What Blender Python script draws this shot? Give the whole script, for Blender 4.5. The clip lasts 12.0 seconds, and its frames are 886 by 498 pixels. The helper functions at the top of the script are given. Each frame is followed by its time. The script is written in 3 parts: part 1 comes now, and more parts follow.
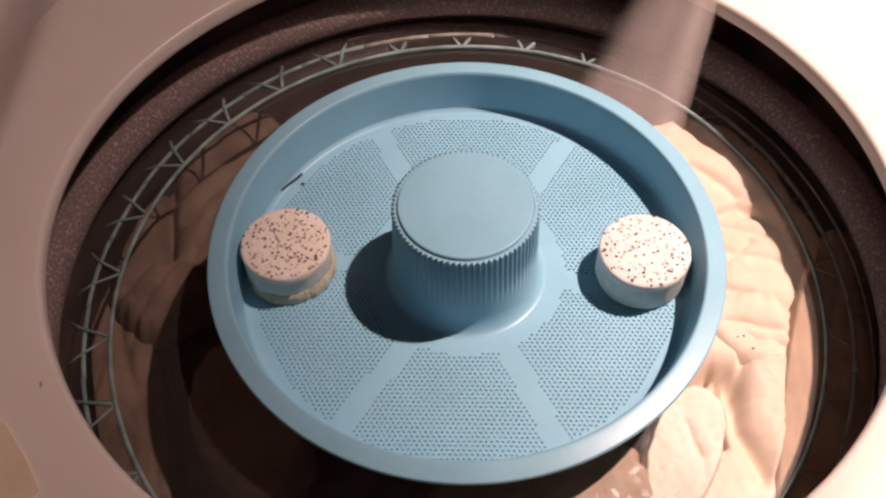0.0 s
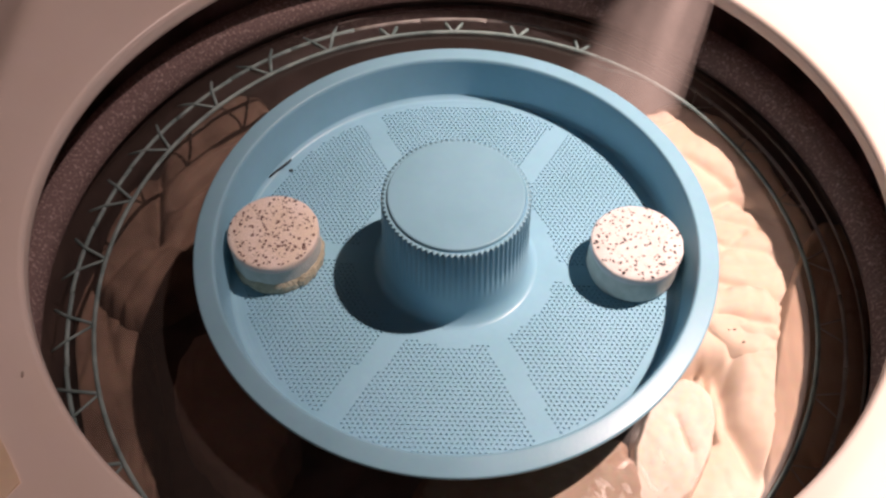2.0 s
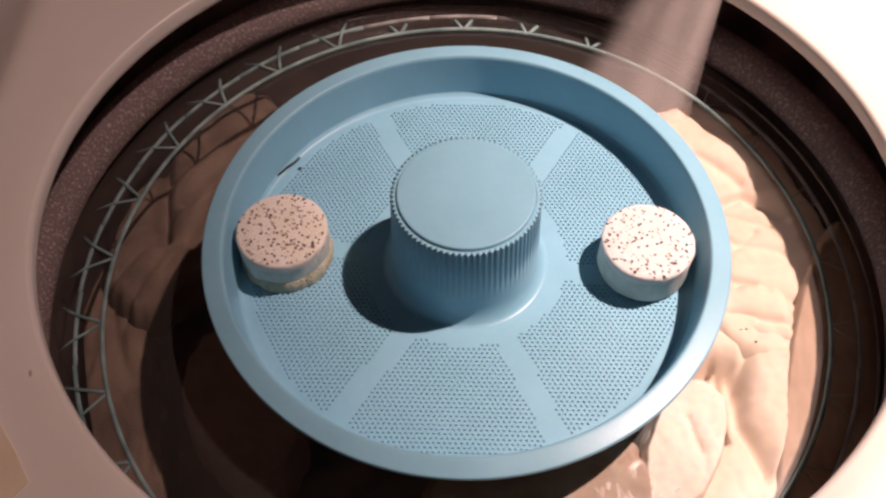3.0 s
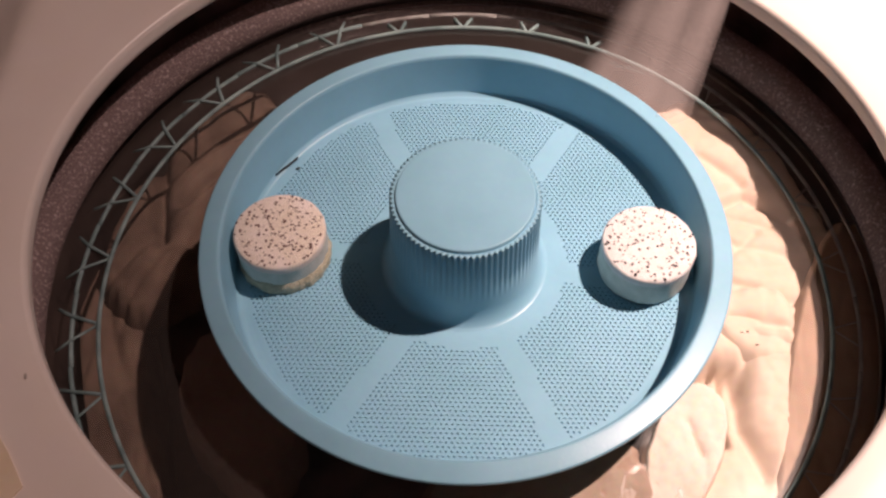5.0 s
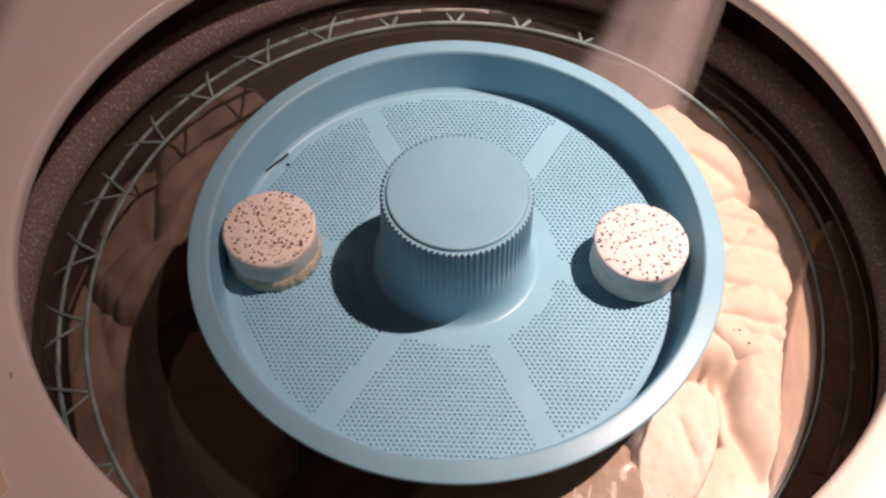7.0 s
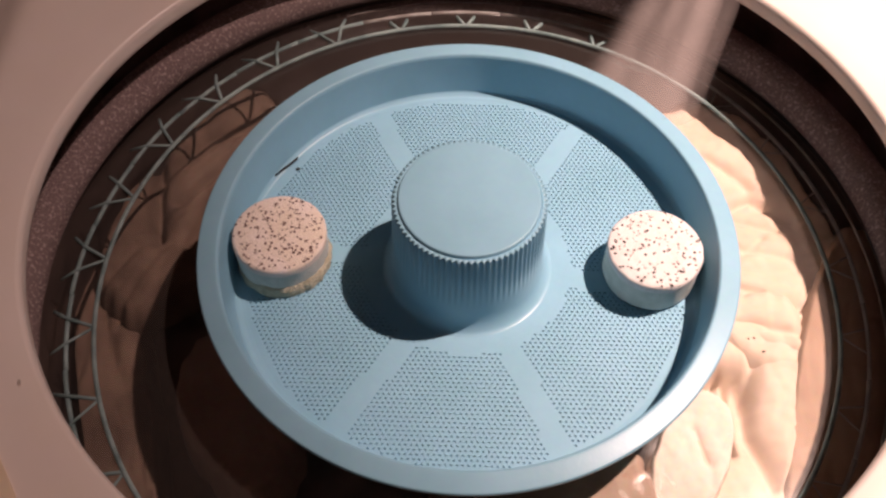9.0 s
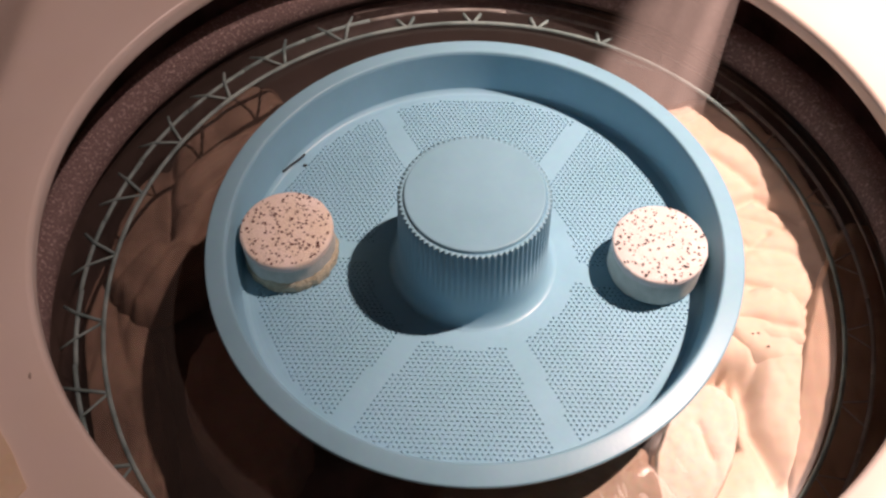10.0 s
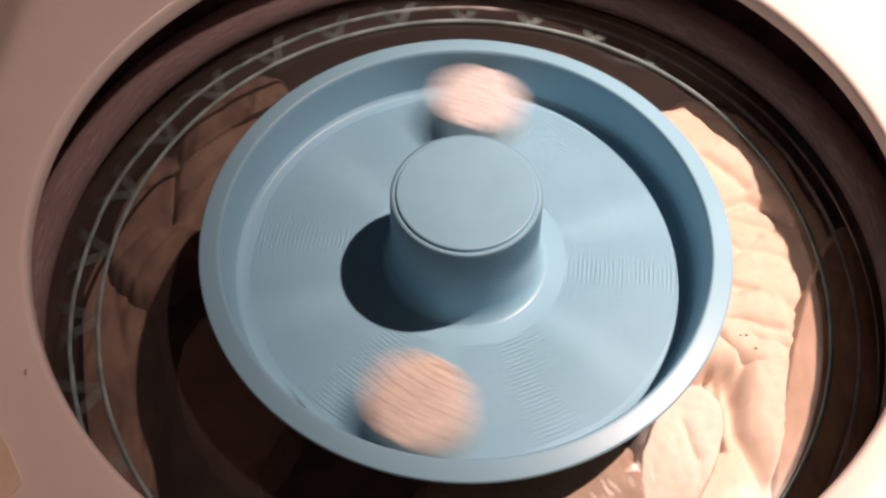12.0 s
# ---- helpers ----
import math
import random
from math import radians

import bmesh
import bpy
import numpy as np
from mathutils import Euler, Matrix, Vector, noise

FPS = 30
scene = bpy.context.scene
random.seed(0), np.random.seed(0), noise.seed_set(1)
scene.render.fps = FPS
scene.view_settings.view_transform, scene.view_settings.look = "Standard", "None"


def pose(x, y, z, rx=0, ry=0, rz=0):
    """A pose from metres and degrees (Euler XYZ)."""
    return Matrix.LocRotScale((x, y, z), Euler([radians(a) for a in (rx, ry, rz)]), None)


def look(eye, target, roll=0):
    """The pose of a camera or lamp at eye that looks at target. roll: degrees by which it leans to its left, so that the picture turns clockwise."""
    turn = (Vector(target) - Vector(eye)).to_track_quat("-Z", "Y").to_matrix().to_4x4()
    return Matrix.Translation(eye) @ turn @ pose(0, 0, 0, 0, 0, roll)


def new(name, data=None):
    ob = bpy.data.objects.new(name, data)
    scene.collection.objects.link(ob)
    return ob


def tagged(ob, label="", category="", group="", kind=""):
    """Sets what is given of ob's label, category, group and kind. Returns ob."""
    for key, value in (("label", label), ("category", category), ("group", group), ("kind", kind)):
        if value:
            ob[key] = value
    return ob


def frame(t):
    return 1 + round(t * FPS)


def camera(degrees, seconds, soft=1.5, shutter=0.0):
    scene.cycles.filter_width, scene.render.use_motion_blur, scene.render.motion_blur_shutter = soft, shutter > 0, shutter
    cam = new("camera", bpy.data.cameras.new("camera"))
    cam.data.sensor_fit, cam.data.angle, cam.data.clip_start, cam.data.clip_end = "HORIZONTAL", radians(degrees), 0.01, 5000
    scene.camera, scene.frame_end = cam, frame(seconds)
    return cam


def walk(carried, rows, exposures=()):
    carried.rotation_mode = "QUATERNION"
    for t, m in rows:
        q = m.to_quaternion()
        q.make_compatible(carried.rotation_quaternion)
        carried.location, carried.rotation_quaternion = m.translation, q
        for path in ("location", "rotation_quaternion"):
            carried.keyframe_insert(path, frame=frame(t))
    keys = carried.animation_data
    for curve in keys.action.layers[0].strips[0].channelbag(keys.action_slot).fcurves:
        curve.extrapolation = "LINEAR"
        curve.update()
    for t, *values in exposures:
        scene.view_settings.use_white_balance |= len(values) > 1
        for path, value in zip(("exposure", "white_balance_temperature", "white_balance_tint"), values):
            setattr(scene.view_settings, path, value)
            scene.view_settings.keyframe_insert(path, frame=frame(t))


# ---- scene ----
cam = camera(50.0, 12.0, soft=2.6, shutter=0.9)
walk(cam, [
    (0, pose(0.0021, -0.3118, 0.4172, 36.207, 1.056, 1.229)),
    (0.5, pose(0.0017, -0.3097, 0.4172, 36.115, 0.860, 1.215)),
    (1, pose(0.0012, -0.3075, 0.4159, 35.773, 0.499, 1.372)),
    (1.5, pose(0.0020, -0.3071, 0.4157, 35.422, 0.320, 1.349)),
    (2, pose(0.0013, -0.3036, 0.4150, 35.026, 0.146, 1.346)),
    (2.5, pose(0.0000, -0.3015, 0.4130, 34.818, 0.377, 1.610)),
    (3, pose(0.0006, -0.3011, 0.4124, 34.884, 0.529, 1.680)),
    (5, pose(0.0001, -0.2956, 0.4112, 34.557, 0.374, 1.745)),
    (5.5, pose(-0.0011, -0.2949, 0.4104, 34.514, 0.063, 1.650)),
    (6, pose(-0.0007, -0.2947, 0.4096, 34.334, -0.117, 1.670)),
    (6.5, pose(-0.0007, -0.2928, 0.4090, 34.258, -0.182, 1.566)),
    (7, pose(-0.0001, -0.2922, 0.4092, 34.212, -0.144, 1.547)),
    (9, pose(-0.0044, -0.2863, 0.4066, 34.193, -0.078, 1.860)),
    (9.5, pose(-0.0030, -0.2888, 0.4074, 34.162, 0.280, 2.056)),
    (10, pose(-0.0025, -0.2898, 0.4088, 34.111, 0.387, 2.144)),
    (10.5, pose(-0.0021, -0.2893, 0.4092, 34.161, 0.346, 2.188)),
    (11, pose(-0.0032, -0.2891, 0.4075, 34.217, 0.211, 2.070)),
    (11.5, pose(-0.0014, -0.2900, 0.4140, 33.710, 0.070, 2.075)),
    (12, pose(-0.0015, -0.2902, 0.4146, 33.637, 0.007, 2.042)),
], [(0, 0, 6750, 13), (2.5, 0, 6580, 11.5), (5, 0, 6600, 11.5), (7, 0, 6750, 13.5), (9, 0, 6900, 15.5), (12, 0, 6950, 15.5)])

# ---- light: unseen lamp above, its hot core and an added wide fill; closed room ----
world = bpy.data.worlds.new("world")
world.use_nodes = True
world.node_tree.nodes["Background"].inputs[0].default_value = (0.5, 0.42, 0.36, 1)
world.node_tree.nodes["Background"].inputs[1].default_value = 0.02
scene.world = world

LAMP_AT = (0.975, 0.325, 2.0)
# the wide second cone is added to brighten the left side
for name, energy, tint, cone, aim in (("lamp", 425, (1.0, 0.735, 0.64), 23.3, (0.30, 0.09, 0.0)), ("lamp_fill", 80, (1.0, 0.72, 0.66), 62.0, (-0.05, 0.0, 0.0))):
    lamp = bpy.data.lights.new(name, "SPOT")
    lamp.energy, lamp.color, lamp.shadow_soft_size = energy, tint, 0.022
    lamp.spot_size, lamp.spot_blend = radians(cone), 1.0
    new(name, lamp).matrix_world = look(LAMP_AT, aim)

TAU = 2 * math.pi


# ---- materials ----
def mat(name, base, rough=0.5, metal=0.0, second=None, scale=60.0, mix=0.5, bump=0.0, bump_scale=400.0, coat=0.0, island=0.0, spec=0.5, detail=4.0, sharp=(0.35, 0.65), rough_var=0.0):
    """A surface with two scales of colour variation and a fine relief."""
    m = bpy.data.materials.new(name)
    m.use_nodes = True
    nt = m.node_tree
    b = nt.nodes["Principled BSDF"]
    b.inputs["Roughness"].default_value, b.inputs["Metallic"].default_value = rough, metal
    b.inputs["Coat Weight"].default_value = coat
    b.inputs["Specular IOR Level"].default_value = spec
    co = nt.nodes.new("ShaderNodeTexCoord")
    n1 = nt.nodes.new("ShaderNodeTexNoise")
    n1.inputs["Scale"].default_value, n1.inputs["Detail"].default_value = scale, detail
    nt.links.new(co.outputs["Object"], n1.inputs["Vector"])
    ramp = nt.nodes.new("ShaderNodeValToRGB")
    second = second or tuple(c * 0.82 for c in base)
    ramp.color_ramp.elements[0].position, ramp.color_ramp.elements[1].position = sharp
    ramp.color_ramp.elements[0].color = (*second, 1)
    ramp.color_ramp.elements[1].color = (*base, 1)
    nt.links.new(n1.outputs["Fac"], ramp.inputs["Fac"])
    n2 = nt.nodes.new("ShaderNodeTexNoise")
    n2.inputs["Scale"].default_value, n2.inputs["Detail"].default_value = scale * 9, 3
    nt.links.new(co.outputs["Object"], n2.inputs["Vector"])
    mx = nt.nodes.new("ShaderNodeMix")
    mx.data_type, mx.blend_type = "RGBA", "OVERLAY"
    mx.inputs["Factor"].default_value = 0.25 * mix
    nt.links.new(ramp.outputs["Color"], mx.inputs[6])
    nt.links.new(n2.outputs["Color"], mx.inputs[7])
    sat = nt.nodes.new("ShaderNodeHueSaturation")
    nt.links.new(mx.outputs[2], sat.inputs["Color"])
    nt.links.new(sat.outputs["Color"], b.inputs["Base Color"])
    if rough_var:
        mr = nt.nodes.new("ShaderNodeMapRange")
        mr.inputs["To Min"].default_value, mr.inputs["To Max"].default_value = rough - rough_var, rough + rough_var
        nt.links.new(n1.outputs["Fac"], mr.inputs["Value"])
        nt.links.new(mr.outputs["Result"], b.inputs["Roughness"])
    if bump:
        n3 = nt.nodes.new("ShaderNodeTexNoise")
        n3.inputs["Scale"].default_value, n3.inputs["Detail"].default_value = bump_scale, 4
        nt.links.new(co.outputs["Object"], n3.inputs["Vector"])
        bp = nt.nodes.new("ShaderNodeBump")
        bp.inputs["Strength"].default_value, bp.inputs["Distance"].default_value = bump, 0.002
        nt.links.new(n3.outputs["Fac"], bp.inputs["Height"])
        nt.links.new(bp.outputs["Normal"], b.inputs["Normal"])
    return m


ENAMEL = mat("white_enamel", (0.82, 0.74, 0.69), 0.32, second=(0.78, 0.69, 0.63), scale=9, mix=0.2, bump=0.04, bump_scale=90, rough_var=0.06)
YELLOWISH = mat("yellowish_patch", (0.80, 0.66, 0.50), 0.6, second=(0.74, 0.60, 0.44), scale=30, mix=0.4, bump=0.05, bump_scale=200)
BLUE = mat("blue_plastic", (0.250, 0.485, 0.635), 0.34, second=(0.228, 0.455, 0.59), scale=28, mix=0.25, spec=0.32, bump=0.03, bump_scale=700, rough_var=0.07)
SPECKLE = mat("speckled_enamel", (0.64, 0.52, 0.49), 0.26, second=(0.25, 0.182, 0.180), scale=560, mix=0.9, bump=1.0, bump_scale=800, detail=2.0, sharp=(0.52, 0.78))
DARKTUB = mat("dark_tub_enamel", (0.32, 0.215, 0.22), 0.4, second=(0.16, 0.106, 0.11), scale=40, mix=0.6, bump=0.15, bump_scale=300)
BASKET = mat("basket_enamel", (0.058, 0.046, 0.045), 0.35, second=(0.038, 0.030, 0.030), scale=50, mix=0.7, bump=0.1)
HOOP = mat("grey_green_plastic", (0.27, 0.37, 0.37), 0.5, second=(0.13, 0.20, 0.205), scale=80, mix=0.6, bump=0.15, bump_scale=500)
# greyer copy of the hoop plastic, for the rear and right of the ring
GREYHOOP = mat("plain_grey_plastic", (0.38, 0.37, 0.36), 0.5, second=(0.24, 0.225, 0.215), scale=80, mix=0.6, bump=0.15, bump_scale=500)
TABTOP = mat("pressed_powder", (0.76, 0.76, 0.77), 0.9, second=(0.71, 0.68, 0.67), scale=240, mix=0.5, bump=0.5, bump_scale=1500)
# yellowish powder, its brightness set apart for the dimmer light on the left tablet
YELLOWTOP = mat("yellowish_powder", (0.84, 0.77, 0.74), 0.9, second=(0.78, 0.70, 0.61), scale=70, mix=0.6, bump=0.6, bump_scale=1300)
TABSIDE = mat("pressed_powder_side", (0.66, 0.69, 0.66), 0.85, second=(0.56, 0.60, 0.56), scale=160, mix=0.5, bump=0.5, bump_scale=1100)
FOAM = mat("yellow_wet_powder", (0.60, 0.57, 0.44), 0.6, second=(0.42, 0.40, 0.29), scale=300, mix=0.8, bump=0.8, bump_scale=700)
FLECK = mat("dark_granules", (0.012, 0.010, 0.013), 0.8, second=(0.045, 0.028, 0.030), scale=700)
# browner copy of the granules, for the left tablet
BROWNFLECK = mat("brown_granules", (0.070, 0.034, 0.034), 0.8, second=(0.13, 0.062, 0.055), scale=700)
LINT = mat("black_lint", (0.015, 0.014, 0.015), 0.8)
CREAM = mat("cream_cotton", (0.70, 0.635, 0.56), 0.85, second=(0.63, 0.545, 0.465), scale=30, mix=0.5, bump=0.25, bump_scale=1400)
# beige set darker than the cloth, with the left side's shade in it
DIMBEIGE = mat("darkened_beige_cotton", (0.21, 0.157, 0.125), 0.85, second=(0.115, 0.084, 0.068), scale=35, mix=0.6, bump=0.3, bump_scale=1300)
BROWN = mat("brown_cotton", (0.52, 0.44, 0.41), 0.85, second=(0.43, 0.36, 0.335), scale=28, mix=0.6, bump=0.3, bump_scale=1300)
BLACKC = mat("dark_cotton", (0.27, 0.23, 0.22), 0.85, second=(0.19, 0.16, 0.155), scale=40, bump=0.3, bump_scale=1300)
TAN = mat("tan_cotton", (0.40, 0.315, 0.25), 0.85, second=(0.33, 0.25, 0.195), scale=40, bump=0.3, bump_scale=1300)
RUST = mat("orange_cotton", (0.72, 0.56, 0.46), 0.85, second=(0.36, 0.15, 0.085), scale=95, bump=0.3, bump_scale=1300)
PLASTER = mat("wall_plaster", (0.85, 0.73, 0.67), 0.9, scale=4, bump=0.1, bump_scale=60)
LINO = mat("floor_vinyl", (0.45, 0.36, 0.31), 0.6, scale=6, bump=0.05)


def clear(name, tint, bump, scale, rough=0.03, murk=0.0):
    """Water: seen through, with a gloss that grows at a slant; murk: a diffuse haze, part cloudy water, part lifted
    darks in place of glare.
    """
    m = bpy.data.materials.new(name)
    m.use_nodes = True
    nt = m.node_tree
    nt.nodes.remove(nt.nodes["Principled BSDF"])
    tr = nt.nodes.new("ShaderNodeBsdfTransparent")
    tr.inputs[0].default_value = (*tint, 1)
    gl = nt.nodes.new("ShaderNodeBsdfGlossy")
    gl.inputs["Roughness"].default_value = rough
    fr = nt.nodes.new("ShaderNodeFresnel")
    fr.inputs[0].default_value = 1.33
    mx = nt.nodes.new("ShaderNodeMixShader")
    co = nt.nodes.new("ShaderNodeTexCoord")
    n = nt.nodes.new("ShaderNodeTexNoise")
    n.inputs["Scale"].default_value, n.inputs["Detail"].default_value = scale, 3
    bp = nt.nodes.new("ShaderNodeBump")
    bp.inputs["Strength"].default_value, bp.inputs["Distance"].default_value = bump, 0.004
    nt.links.new(co.outputs["Object"], n.inputs["Vector"])
    nt.links.new(n.outputs["Fac"], bp.inputs["Height"])
    nt.links.new(bp.outputs["Normal"], gl.inputs["Normal"])
    nt.links.new(bp.outputs["Normal"], fr.inputs["Normal"])
    nt.links.new(fr.outputs[0], mx.inputs[0])
    df = nt.nodes.new("ShaderNodeBsdfDiffuse")
    df.inputs[0].default_value = (0.80, 0.68, 0.62, 1)
    haze_mix = nt.nodes.new("ShaderNodeMixShader")
    haze_mix.inputs[0].default_value = murk
    nt.links.new(tr.outputs[0], haze_mix.inputs[1])
    nt.links.new(df.outputs[0], haze_mix.inputs[2])
    nt.links.new(haze_mix.outputs[0], mx.inputs[1])
    nt.links.new(gl.outputs[0], mx.inputs[2])
    nt.links.new(mx.outputs[0], nt.nodes["Material Output"].inputs[0])
    return m


WATER = clear("wash_water", (0.93, 0.85, 0.80), 0.1, 28, 0.2, 0.028)
DROP = clear("water_drop", (0.97, 0.95, 0.93), 0.3, 300)


def veil(name, tint, share, sheet=False):
    """Fast water: mostly seen through, with a little white scatter; a sheet scatters less where it is thinner."""
    m = bpy.data.materials.new(name)
    m.use_nodes = True
    nt = m.node_tree
    nt.nodes.remove(nt.nodes["Principled BSDF"])
    # fine spray scatters the light from above whichever way its sheet faces
    b, up = nt.nodes.new("ShaderNodeBsdfDiffuse"), nt.nodes.new("ShaderNodeCombineXYZ")
    b.inputs[0].default_value = (*tint, 1)
    up.inputs[0].default_value, up.inputs[2].default_value = 0.3, 0.95
    nt.links.new(up.outputs[0], b.inputs["Normal"])
    tr = nt.nodes.new("ShaderNodeBsdfTransparent")
    mx = nt.nodes.new("ShaderNodeMixShader")
    co = nt.nodes.new("ShaderNodeTexCoord")
    n = nt.nodes.new("ShaderNodeTexNoise")
    mp = nt.nodes.new("ShaderNodeMapping")
    mp.inputs["Scale"].default_value = (1, 1, 0.06)
    n.inputs["Scale"].default_value = 150
    mr = nt.nodes.new("ShaderNodeMapRange")
    mr.inputs["From Min"].default_value, mr.inputs["From Max"].default_value = 0.3, 0.7
    mr.inputs["To Min"].default_value, mr.inputs["To Max"].default_value = share * 0.9, share * 1.1
    nt.links.new(co.outputs["Object"], mp.inputs["Vector"])
    nt.links.new(mp.outputs["Vector"], n.inputs["Vector"])
    nt.links.new(n.outputs["Fac"], mr.inputs["Value"])
    fac = mr.outputs["Result"]
    if sheet:
        thick, mul = nt.nodes.new("ShaderNodeAttribute"), nt.nodes.new("ShaderNodeMath")
        thick.attribute_name, mul.operation = "thickness", "MULTIPLY"
        nt.links.new(fac, mul.inputs[0])
        nt.links.new(thick.outputs["Fac"], mul.inputs[1])
        fac = mul.outputs[0]
    nt.links.new(fac, mx.inputs[0])
    nt.links.new(tr.outputs[0], mx.inputs[1])
    nt.links.new(b.outputs[0], mx.inputs[2])
    nt.links.new(mx.outputs[0], nt.nodes["Material Output"].inputs[0])
    return m


STREAM = veil("falling_water", (0.90, 0.79, 0.77), 0.155, True)


# ---- mesh helpers ----
def mesh_of(name, verts, faces, material, smooth=True):
    me = bpy.data.meshes.new(name)
    me.from_pydata(verts, [], faces)
    me.validate()
    bm = bmesh.new()
    bm.from_mesh(me)
    bmesh.ops.recalc_face_normals(bm, faces=bm.faces)
    bm.to_mesh(me)
    bm.free()
    me.materials.append(material)
    if smooth:
        me.polygons.foreach_set("use_smooth", [True] * len(me.polygons))
    return me


def part(name, me, parent=None, label="", place=None):
    ob = new(name, me)
    if parent:
        ob.parent = parent
    if place is not None:
        ob.matrix_basis = place
    return tagged(ob, label)


def lathe(profile, n=128, wobble=None, closed=False):
    """Points (r, z) turned about the z axis."""
    verts, faces, k = [], [], len(profile)
    for i in range(n):
        a = TAU * i / n
        for j, (r, z) in enumerate(profile):
            rr = r + (wobble(a, j, r, z) if wobble else 0)
            verts.append((rr * math.cos(a), rr * math.sin(a), z))
    for i in range(n):
        i2 = (i + 1) % n
        for j in range(k if closed else k - 1):
            j2 = (j + 1) % k
            faces.append((i * k + j, i2 * k + j, i2 * k + j2, i * k + j2))
    return verts, faces


def rounded(points, radius=0.002, n=4):
    """A polyline with its inner corners rounded."""
    out = [points[0]]
    for a, b, c in zip(points, points[1:], points[2:]):
        a, b, c = Vector(a), Vector(b), Vector(c)
        d = min(radius, (a - b).length * 0.45, (c - b).length * 0.45)
        p, q = b + (a - b).normalized() * d, b + (c - b).normalized() * d
        for i in range(n + 1):
            s = i / n
            out.append(tuple(p * (1 - s) ** 2 + b * 2 * s * (1 - s) + q * s * s))
    return out + [points[-1]]


def tube(path, radius, n=8, loop=False, squash=1.0):
    """A round bar along a path of points; its ends are closed."""
    pts = [Vector(p) for p in path]
    verts, faces, k = [], [], len(pts)
    for i, p in enumerate(pts):
        a = pts[(i - 1) % k] if (loop or i) else p
        b = pts[(i + 1) % k] if (loop or i < k - 1) else p
        d = (b - a).normalized()
        u = Vector((0, 0, 1)) if abs(d.z) < 0.9 else Vector((1, 0, 0))
        s = d.cross(u).normalized()
        u = s.cross(d)
        for j in range(n):
            t = TAU * j / n
            verts.append(tuple(p + s * radius * math.cos(t) + u * radius * squash * math.sin(t)))
    for i in range(k if loop else k - 1):
        for j in range(n):
            faces.append((i * n + j, ((i + 1) % k) * n + j, ((i + 1) % k) * n + (j + 1) % n, i * n + (j + 1) % n))
    if not loop:
        faces += [tuple(range(n)), tuple(range((k - 1) * n, k * n))]
    return verts, faces


def polar(r, deg, z=0.0):
    return (r * math.cos(radians(deg)), r * math.sin(radians(deg)), z)


def box(x0, x1, y0, y1, z0, z1):
    v = [(x, y, z) for x in (x0, x1) for y in (y0, y1) for z in (z0, z1)]
    return v, [(0, 1, 3, 2), (4, 6, 7, 5), (0, 4, 5, 1), (2, 3, 7, 6), (0, 2, 6, 4), (1, 5, 7, 3)]


# ---- the room: unseen plain walls, added to close the place and bounce light ----
FLOOR_Z = -0.86
for name, dims, m, label in (
        ("floor", (-1.9, 1.9, -1.9, 1.9, FLOOR_Z - 0.05, FLOOR_Z), LINO, "plain vinyl floor under the washing machine"),
        ("ceiling", (-1.9, 1.9, -1.9, 1.9, 2.06, 2.12), PLASTER, "plain plastered ceiling, unseen, closing the room"),
        ("wall_north", (-1.9, 1.9, 1.8, 1.9, FLOOR_Z, 2.06), PLASTER, "plain plastered wall, unseen"),
        ("wall_south", (-1.9, 1.9, -1.9, -1.8, FLOOR_Z, 2.06), PLASTER, "plain plastered wall, unseen"),
        ("wall_east", (1.8, 1.9, -1.8, 1.8, FLOOR_Z, 2.06), PLASTER, "plain plastered wall, unseen"),
        ("wall_west", (-1.9, -1.8, -1.8, 1.8, FLOOR_Z, 2.06), PLASTER, "plain plastered wall, unseen")):
    tagged(part(name, mesh_of(name, *box(*dims), m, False)), label, "room", kind="structure")


